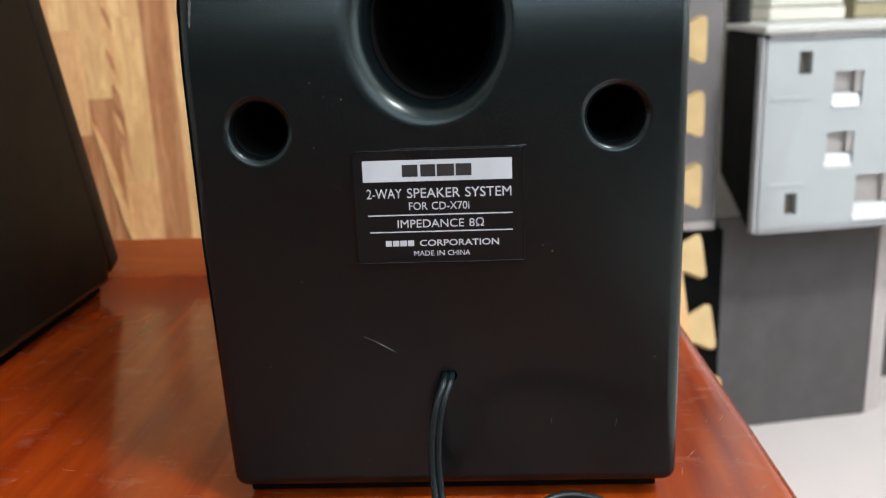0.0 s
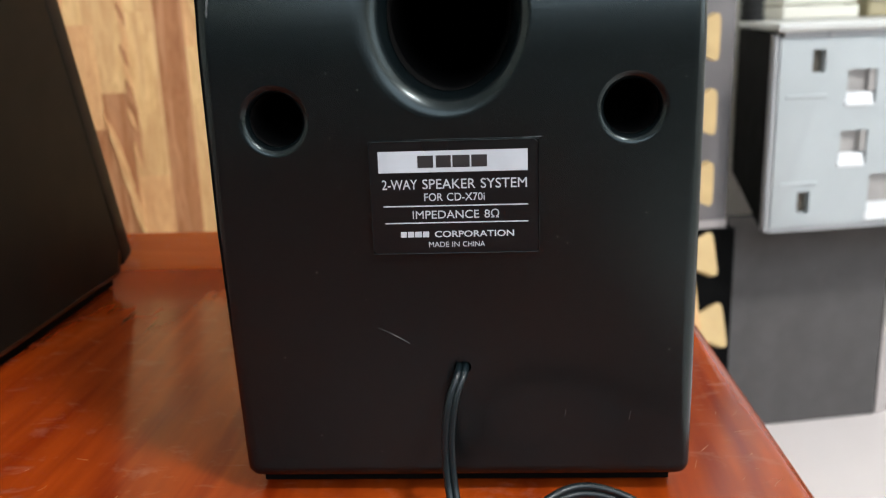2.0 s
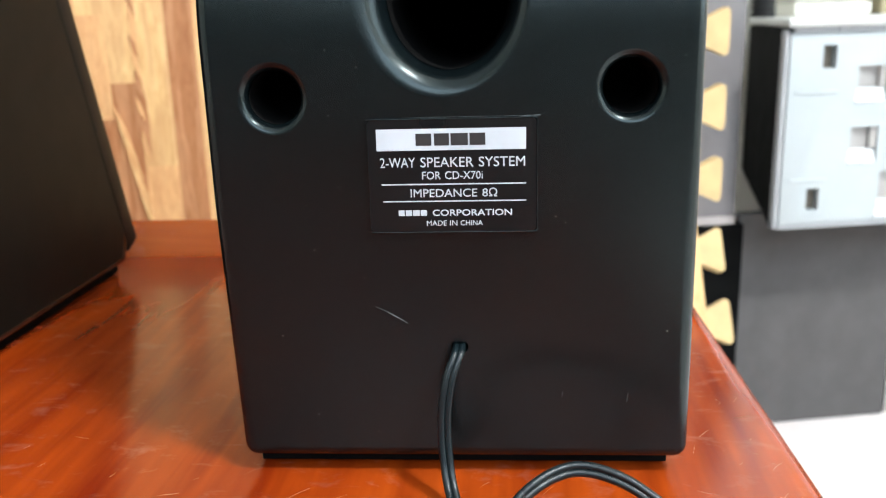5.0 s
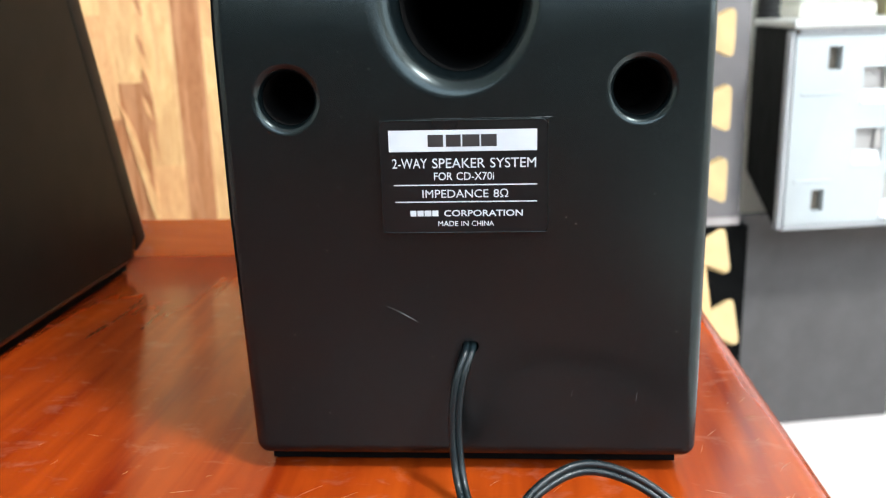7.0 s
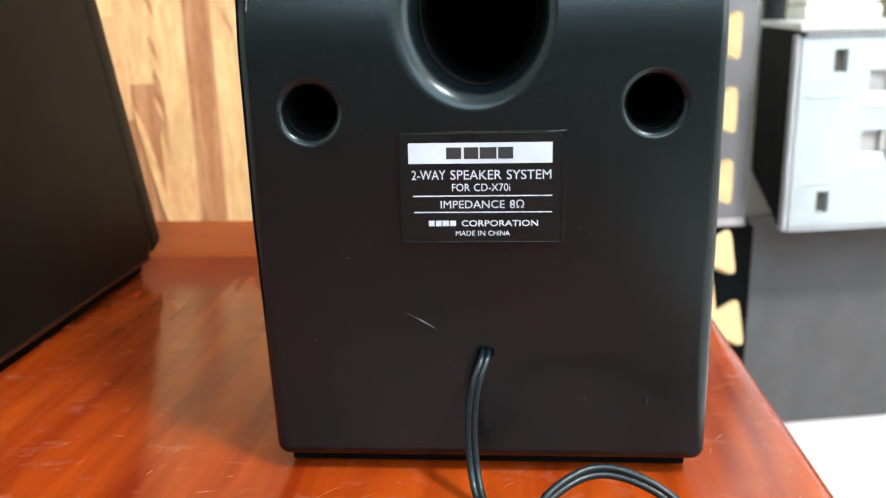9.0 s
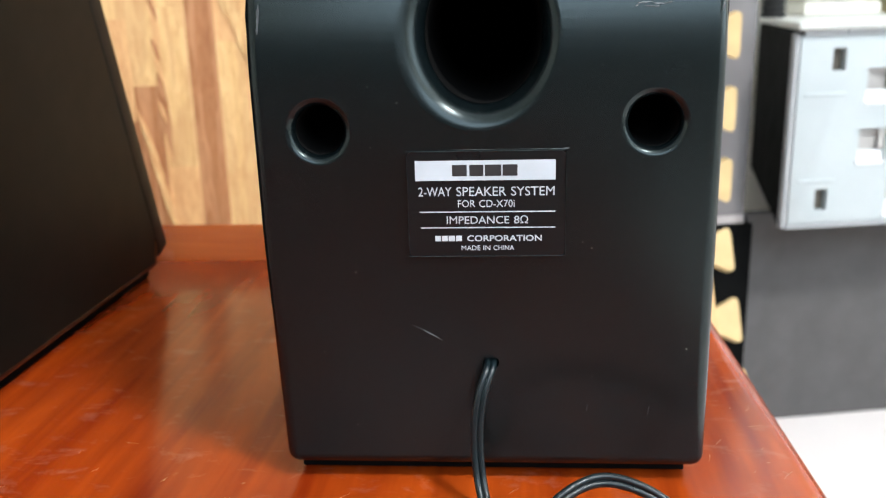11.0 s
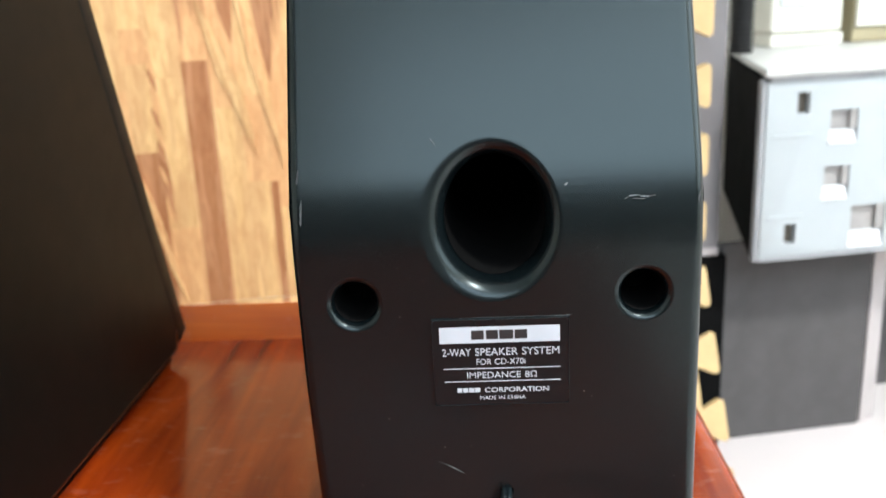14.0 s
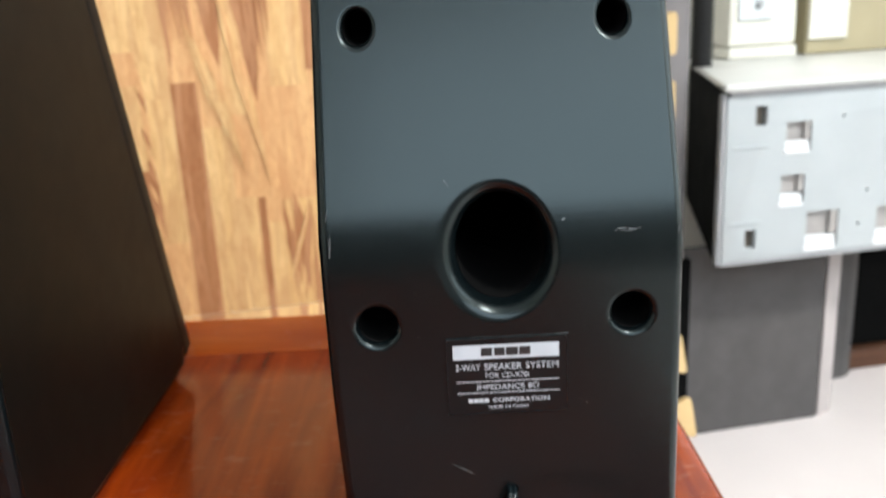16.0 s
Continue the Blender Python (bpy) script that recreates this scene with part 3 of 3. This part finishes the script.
tagged(part("dust_specks", speck, SPECK, cab, "scattered dust specks"), kind="stuff")

far = speaker(pose(-0.2750, 0.0, 0), "matching black plastic loudspeaker standing beside the first", False)

# ---- speaker lead ----
lead = thing("speaker_cable", pose(0, 0, 0), "black twin-core speaker cable looping over the table", "cable")
line = [(0.0012, 0.014, 0.0428), (0.0011, -0.001, 0.0428), (0.0004, -0.0055, 0.0417), (-0.0017, -0.0085, 0.036), (-0.0031, -0.0105, 0.027), (-0.0031, -0.0125, 0.017), (-0.0017, -0.017, 0.007),
        (0.001, -0.026, 0.0021), (0.005, -0.045, 0.002), (0.0060, -0.057, 0.004), (0.0105, -0.054, 0.0118), (0.0195, -0.045, 0.0201), (0.0318, -0.0385, 0.0236), (0.0448, -0.040, 0.0213), (0.0572, -0.046, 0.0145), (0.0692, -0.055, 0.0063), (0.077, -0.072, 0.002), (0.088, -0.10, 0.002), (0.09, -0.15, 0.002)]
# the flat twin lead lies with its cores side by side, turning over between the drop and the loop
twist = [(1, 0.2, 0)] * 7 + [(0.9, 0.3, 0.2), (0.5, 0.4, 0.6), (0.2, 0.3, 0.9)] + [(0.0, 0.4, 0.9)] * 5 + [(0.0, -0.3, 0.95), (-0.5, -0.3, 0.5), (-1, 0, 0), (-1, 0, 0)]
for s in (-1, 1):
    part("core", tube([Vector(p) + s * 0.00095 * Vector(w).normalized() for p, w in zip(line, twist)], 0.0011, 12), CABLE, lead, smooth=60)

# ---- interlocking wood-print mats behind the table ----
MAT_V, THICK, EDGE, TIP, PITCH = 0.566, 0.012, 0.324, 0.349, 0.0715
def tabbed(z_lo, z_hi, first, count, u0):
    """The outline of a mat whose one side has dovetail tabs."""
    pts = [(u0, z_lo), (EDGE, z_lo)]
    for i in range(count):
        c = first + PITCH * i
        pts += [(EDGE, c - 0.013), (EDGE + 0.006, c - 0.0155), (TIP - 0.004, c - 0.0225), (TIP - 0.0008, c - 0.0205), (TIP, c - 0.016), (TIP, c + 0.016), (TIP - 0.0008, c + 0.0205), (TIP - 0.004, c + 0.0225), (EDGE + 0.006, c + 0.0155), (EDGE, c + 0.013)]
    return pts + [(EDGE, z_hi), (u0, z_hi)]

mat_top = thing("foam_mat", ROOM @ pose(0, MAT_V, 0), "upright foam play mat printed with pale and russet wood planks", "foam mat", "foam mats")
part("sheet", prism(tabbed(-0.062, 0.42, -0.0225, 7, -0.62), 0.0, THICK, "y"), FOAM_TAN, mat_top)
plank_cache = {}
TONES = {"o": OAK, "t": TAN, "r": RUSSET, "s": STREAKY}
def plank(u0, u1, z0, z1, tone, owner=None):
    w, h = round(u1 - u0, 4), round(z1 - z0, 4)
    key = (w, h, tone)
    if key not in plank_cache:
        plank_cache[key] = mesh_from(box(-w / 2, w / 2, -0.0006, 0.0002, -h / 2, h / 2), "plank", TONES[tone])
    part("plank", plank_cache[key], TONES[tone], owner or mat_top, at=pose((u0 + u1) / 2, 0, (z0 + z1) / 2))

COLUMNS = [
    (-0.2685, -0.2465, [-0.062, 0.03, "t", 0.14, "o", 0.25, "t", 0.42, "o"]),
    (-0.2465, -0.2235, [-0.062, 0.060, "r", 0.150, "t", 0.42, "o"]),
    (-0.2235, -0.2012, [-0.062, 0.0915, "r", 0.1735, "o", 0.205, "t", 0.42, "o"]),
    (-0.2012, -0.1725, [-0.062, 0.0170, "t", 0.16, "o", 0.42, "o"]),
    (-0.1725, -0.1478, [-0.062, 0.1740, "r", 0.2050, "t", 0.42, "t"]),
    (-0.1478, -0.1228, [-0.062, 0.1290, "o", 0.42, "t"]),
    (-0.1228, -0.1020, [-0.062, 0.0570, "o", 0.1400, "t", 0.42, "o"]),
    (-0.1020, -0.0944, [-0.062, 0.0560, "r", 0.155, "t", 0.42, "t"]),
    (-0.0944, -0.0788, [-0.062, 0.0295, "o", 0.42, "t"]),
    (-0.0788, -0.0430, [-0.062, 0.0520, "s", 0.165, "t", 0.42, "o"]),
]
for u0, u1, seg in COLUMNS:
    z = seg[0]
    for zi, tone in zip(seg[1::2], seg[2::2]):
        plank(u0, u1, z, zi, tone)
        z = zi
prng = random.Random(9)
for side in (range(12), range(11)):
    for i in side:
        u0 = -0.62 + 0.0293 * i if len(side) == 12 else -0.043 + 0.0333 * i
        u1 = u0 + (0.0293 if len(side) == 12 else 0.0333)
        z = -0.062
        while z < 0.4:
            z2 = min(0.42, z + prng.uniform(0.08, 0.2))
            plank(u0, u1, z, z2 if z2 < 0.39 else 0.42, prng.choice("oottrs"))
            z = z2 if z2 < 0.39 else 0.42

# the flame-like grain printed across the planks
flame_level = itertools.count(1)
def flame(u0, z0, u1, z1, width, tone):
    """One tongue of printed grain, each on a level of its own."""
    lift = 0.00004 * next(flame_level)
    r = random.Random(int(u0 * 1e4) + int(z0 * 1e5))
    d = Vector((u1 - u0, z1 - z0))
    side = Vector((-d.y, d.x)).normalized()
    left, right = [], []
    for i in range(1, 8):
        t = i / 8
        p = Vector((u0, z0)) + d * t
        w = width / 2 * math.sin(math.pi * t ** 0.8)
        left.append(p + side * w * r.uniform(0.75, 1.15))
        right.append(p - side * w * r.uniform(0.75, 1.15))
    pts = [(u0, z0)] + [tuple(p) for p in left] + [(u1, z1)] + [tuple(p) for p in reversed(right)]
    part("grain_flame", prism(pts, -0.0006 - lift, -0.0004, "y"), TONES[tone], mat_top)

# russet tongues, then the pale fingers that run across them
for row in ((-0.136, 0.345, -0.1250, 0.187, 0.030, "r"), (-0.100, 0.340, -0.0925, 0.150, 0.024, "r"), (-0.172, 0.330, -0.1690, 0.180, 0.008, "r"),
            (-0.112, 0.125, -0.1045, 0.060, 0.013, "t"), (-0.066, 0.060, -0.0560, -0.05, 0.012, "r"), (-0.076, 0.045, -0.0700, -0.055, 0.007, "r"),
            (-0.2005, 0.192, -0.1995, 0.100, 0.0055, "t"), (-0.2010, 0.110, -0.1950, 0.020, 0.0080, "r"), (-0.0500, 0.052, -0.0630, -0.058, 0.0075, "r")):
    flame(*row)
for i in range(7):
    flame(-0.1710 + 0.0035 * i, 0.335 - 0.005 * i, -0.1680 + 0.0036 * i, 0.206 + 0.009 * (i % 3), 0.0040, "r")
for i in range(9):
    u, z = -0.2035 + 0.0009 * (i % 3), 0.188 - 0.018 * i
    flame(u, z, u + 0.0065, z - 0.023, 0.0040, "tr"[i % 2])
for i in range(5):
    flame(-0.0980 + 0.0052 * i, 0.320 - 0.012 * i, -0.0920 + 0.0042 * i, 0.165 + 0.012 * i, 0.0036, "r")
for i in range(9):
    u, z = -0.1530 + 0.0036 * i, 0.228 - 0.0085 * i + (i % 3) * 0.004
    flame(u, z, u + 0.0185 - 0.0006 * i, z - 0.088 + 0.005 * (i % 2), 0.0042 - 0.0002 * i, "o")
for i in range(5):
    u, z = -0.1210 + 0.0048 * i, 0.262 - 0.020 * i
    flame(u, z, u + 0.0150, z - 0.115, 0.0050, "ot"[i % 2])
for i in range(6):
    u, z = -0.2240 + 0.0030 * i, 0.074 - 0.016 * i
    flame(u, z, u + 0.0165, z - 0.052, 0.0036, "to"[i % 2])
for i in range(4):
    u, z = -0.0520 - 0.0040 * i, 0.044 - 0.012 * i
    flame(u, z, u - 0.0125, z - 0.044, 0.0034, "o")

low_h = 0.318
mat_low = thing("foam_mat", ROOM @ pose(0, MAT_V, -0.0622) @ pose(0, 0, 0, -22.5, 0, 0), "tan foam play mat with dovetail tabs leaning on the floor", "foam mat", "foam mats")
part("sheet", prism(tabbed(-low_h + 0.012, -0.001, -0.246, 4, -0.62), 0.0, THICK, "y"), FOAM_TAN, mat_low)

for u0, u1, seg in COLUMNS:
    plank(u0, u1, -0.075, -0.0005, seg[2], mat_low)
for i in range(11):
    plank(-0.043 + 0.0333 * i, -0.043 + 0.0333 * (i + 1), -0.1 - 0.02 * (i % 3), -0.0005, "otos"[i % 4], mat_low)

# ---- grey mats, black box ----
strip = thing("foam_mat", ROOM @ pose(0, 0.66, -0.092), "grey foam mat standing on edge behind the wood print", "foam mat", "foam mats")
part("sheet", prism([(0.20, 0.0), (0.411, 0.0), (0.4115, 0.55), (0.20, 0.55)], 0.0, 0.012, "y", 0.001, 1), FOAM_STRIP, strip)
part("edge_strip", box(0.20, 0.4105, -0.0015, 0.0, 0.0, 0.009), FOAM_PALE, strip, "paler cut edge")
dark = thing("carton", ROOM @ pose(0, 0, FLOOR_Z), "matt black box on the floor", "box")
part("body", box(0.18, 0.421, 0.655, 0.95, 0.0, -0.0925 - FLOOR_Z, 0.002), VOID, dark)

panel = thing("folding_pad", ROOM @ pose(0, 0, FLOOR_Z), "dark grey folding pad with a paler edge, standing on the floor", "pad")
ph = -0.0855 - FLOOR_Z
part("front_panel", prism([(0.4215, 0.673), (0.627, 0.673), (0.629, 0.688), (0.4215, 0.688)], 0.0, ph, "z", 0.002), FOAM_GREY, panel)
part("edge_panel", prism([(0.6295, 0.6735), (0.657, 0.684), (0.652, 0.698), (0.6305, 0.6895)], 0.0, ph, "z", 0.002), FOAM_PALE, panel, "pale grey folded edge")
part("rear_panel", prism([(0.690, 0.768), (0.740, 0.772), (0.757, 0.780), (0.752, 0.790), (0.738, 0.783), (0.690, 0.779)], 0.0, ph - 0.02, "z", 0.002), FOAM_GREY, panel)

cab_low = thing("cabinet", ROOM @ pose(0, 0, FLOOR_Z), "black low cabinet with a brown wooden plinth", "cabinet")
part("body", box(0.775, 1.35, 0.805, 1.03, 0.035, ph, 0.003), VOID, cab_low)
part("plinth", box(0.765, 1.35, 0.793, 1.03, 0.0, 0.0345, 0.002), BROWN, cab_low, "brown wooden plinth")

# ---- white equipment case ----
case = thing("equipment_case", ROOM @ pose(0, 0, -0.085), "white and black equipment case lying on grey pads, front latches open", "equipment case")
ZB = 0.085
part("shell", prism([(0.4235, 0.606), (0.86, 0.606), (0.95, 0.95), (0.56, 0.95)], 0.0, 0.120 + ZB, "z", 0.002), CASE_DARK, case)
part("lid", prism([(0.420, 0.588), (0.87, 0.588), (0.955, 0.955), (0.560, 0.955)], 0.1215 + ZB, 0.1305 + ZB, "z", 0.003, 3), CASE_LID, case, "pale lid with rounded rim", smooth=40)
slots = [(0.464, 0.4785, 0.0805, 0.1035), (0.4575, 0.4715, -0.0662, -0.0432)]
wells = [(0.504, 0.537, 0.047, 0.082), (0.501, 0.532, -0.0165, 0.0195), (0.538, 0.581, -0.076, -0.028), (0.633, 0.676, -0.077, -0.03)]
cuts = [box(u0, u1, 0.59, 0.61, z0 + ZB, z1 + ZB) for u0, u1, z0, z1 in slots + wells]
for u, z in ((0.578, 0.085), (0.608, -0.049), (0.617, -0.007), (0.69, 0.09)):
    cuts.append(lathe([(0.0022, 0.59), (0.0022, 0.602)], pose(u, 0, z + ZB), 16))
face = box(0.4285, 0.858, 0.596, 0.6058, 0.004, 0.1165 + ZB, 0.0012, 2)
fp = part("front_plate", carve(face, cuts, "front_plate", CASE_WHITE, 30, False), CASE_WHITE, case, "cool white plastic front plate")
# well and slot backs are coloured darker to carry the recess shade
for u0, u1, z0, z1 in wells:
    part("well", box(u0 - 0.0003, u1 + 0.0003, 0.6046, 0.6062, z0 + ZB, z1 + ZB), WELL_SHADE, fp, "recessed latch well, shade put into its colour")
    w, h = u1 - u0, z1 - z0
    part("latch_ledge", prism([(0.5938, z0 + ZB - 0.002), (0.6044, z0 + ZB - 0.002), (0.6044, z0 + ZB + 0.36 * h), (0.598, z0 + ZB + 0.33 * h)], u0 - 0.002, u1 - 0.002, "x", 0.0012, 2), CASE_BRIGHT, fp, "bright white latch ledge")
    part("well_side", box(u1 - 0.22 * w, u1 - 0.0002, 0.5985, 0.6044, z0 + 0.38 * h + ZB, z1 - 0.0003 + ZB), WELL_SHADE, fp)
for u0, u1, z0, z1 in slots:
    part("slot_back", box(u0 - 0.0002, u1 + 0.0002, 0.6046, 0.6062, z0 + ZB, z1 + ZB), SLOT_SHADE, fp, "slot back darkened for the shade inside")
for u0, u1, z in ((0.437, 0.478, -0.036), (0.437, 0.482, 0.055)):
    part("rib", box(u0, u1, 0.5945, 0.597, z + ZB, z + 0.0035 + ZB, 0.001), CASE_WHITE, fp)
part("side_frame", box(0.4225, 0.4283, 0.5975, 0.607, 0.0, 0.1195 + ZB, 0.0015), CASE_GREY, case, "grey metal edge")
part("bottom_frame", box(0.4285, 0.858, 0.5965, 0.607, -0.001, 0.0035, 0.001), CASE_GREY, case, "grey metal edge")
for u0, u1 in ((0.43, 0.4765), (0.4772, 0.551), (0.5517, 0.64), (0.6407, 0.857)):
    part("hinge_gap", box(u0, u1, 0.5925, 0.597, 0.1168 + ZB, 0.1212 + ZB, 0.0008), CASE_GREY, case)
part("side_latch", box(-0.006, 0.006, -0.004, 0.0, -0.005, 0.005, 0.001), CASE_GREY, case, at=pose(0.449, 0.667, 0.085 + ZB, 0, 0, 68))

# ---- things on and behind the case ----
T = 0.131
hose = thing("ribbed_hose", ROOM @ pose(0.511, 0.82, T), "black ribbed plastic hose standing on the case", "hose")
prof = [(0.013, 0.0)]
for i in range(46):
    prof += [(0.0155, 0.002 + 0.007 * i), (0.0155, 0.0055 + 0.007 * i), (0.0125, 0.0065 + 0.007 * i), (0.0125, 0.0085 + 0.007 * i)]
part("tube", lathe(prof, pose(0, 0, 0, 90, 0, 0), 20), RUBBER, hose, smooth=30)

app = thing("appliance", ROOM @ pose(0, 0, T), "cream plastic appliance with a square switch plate, on the case", "appliance")
part("body", box(0.588, 0.696, 0.885, 0.95, 0.018, 0.36, 0.004), CREAM, app)
part("base_trim", box(0.588, 0.698, 0.8835, 0.95, 0.0, 0.0165, 0.002), CREAM, app)
plate = part("switch_plate", box(0.60, 0.656, 0.8815, 0.8845, 0.055, 0.125, 0.002), SOCKET_GREY, app, "pale blue-grey switch plate")
part("knob", lathe([(0.006, 0.0), (0.006, -0.004), (0.004, -0.005)], pose(0.632, 0.881, 0.078), 16), CASE_GREY, plate, "grey knob", smooth=40)
unit = thing("carton", ROOM @ pose(0, 0, T), "aged beige box with a cream front, on the case", "box")
part("body", box(0.716, 0.93, 0.89, 0.95, 0.0, 0.33, 0.003), CREAM_DARK, unit)
part("front_panel", box(0.718, 0.782, 0.884, 0.8895, 0.022, 0.325, 0.002), CREAM, unit, "cream front panel")
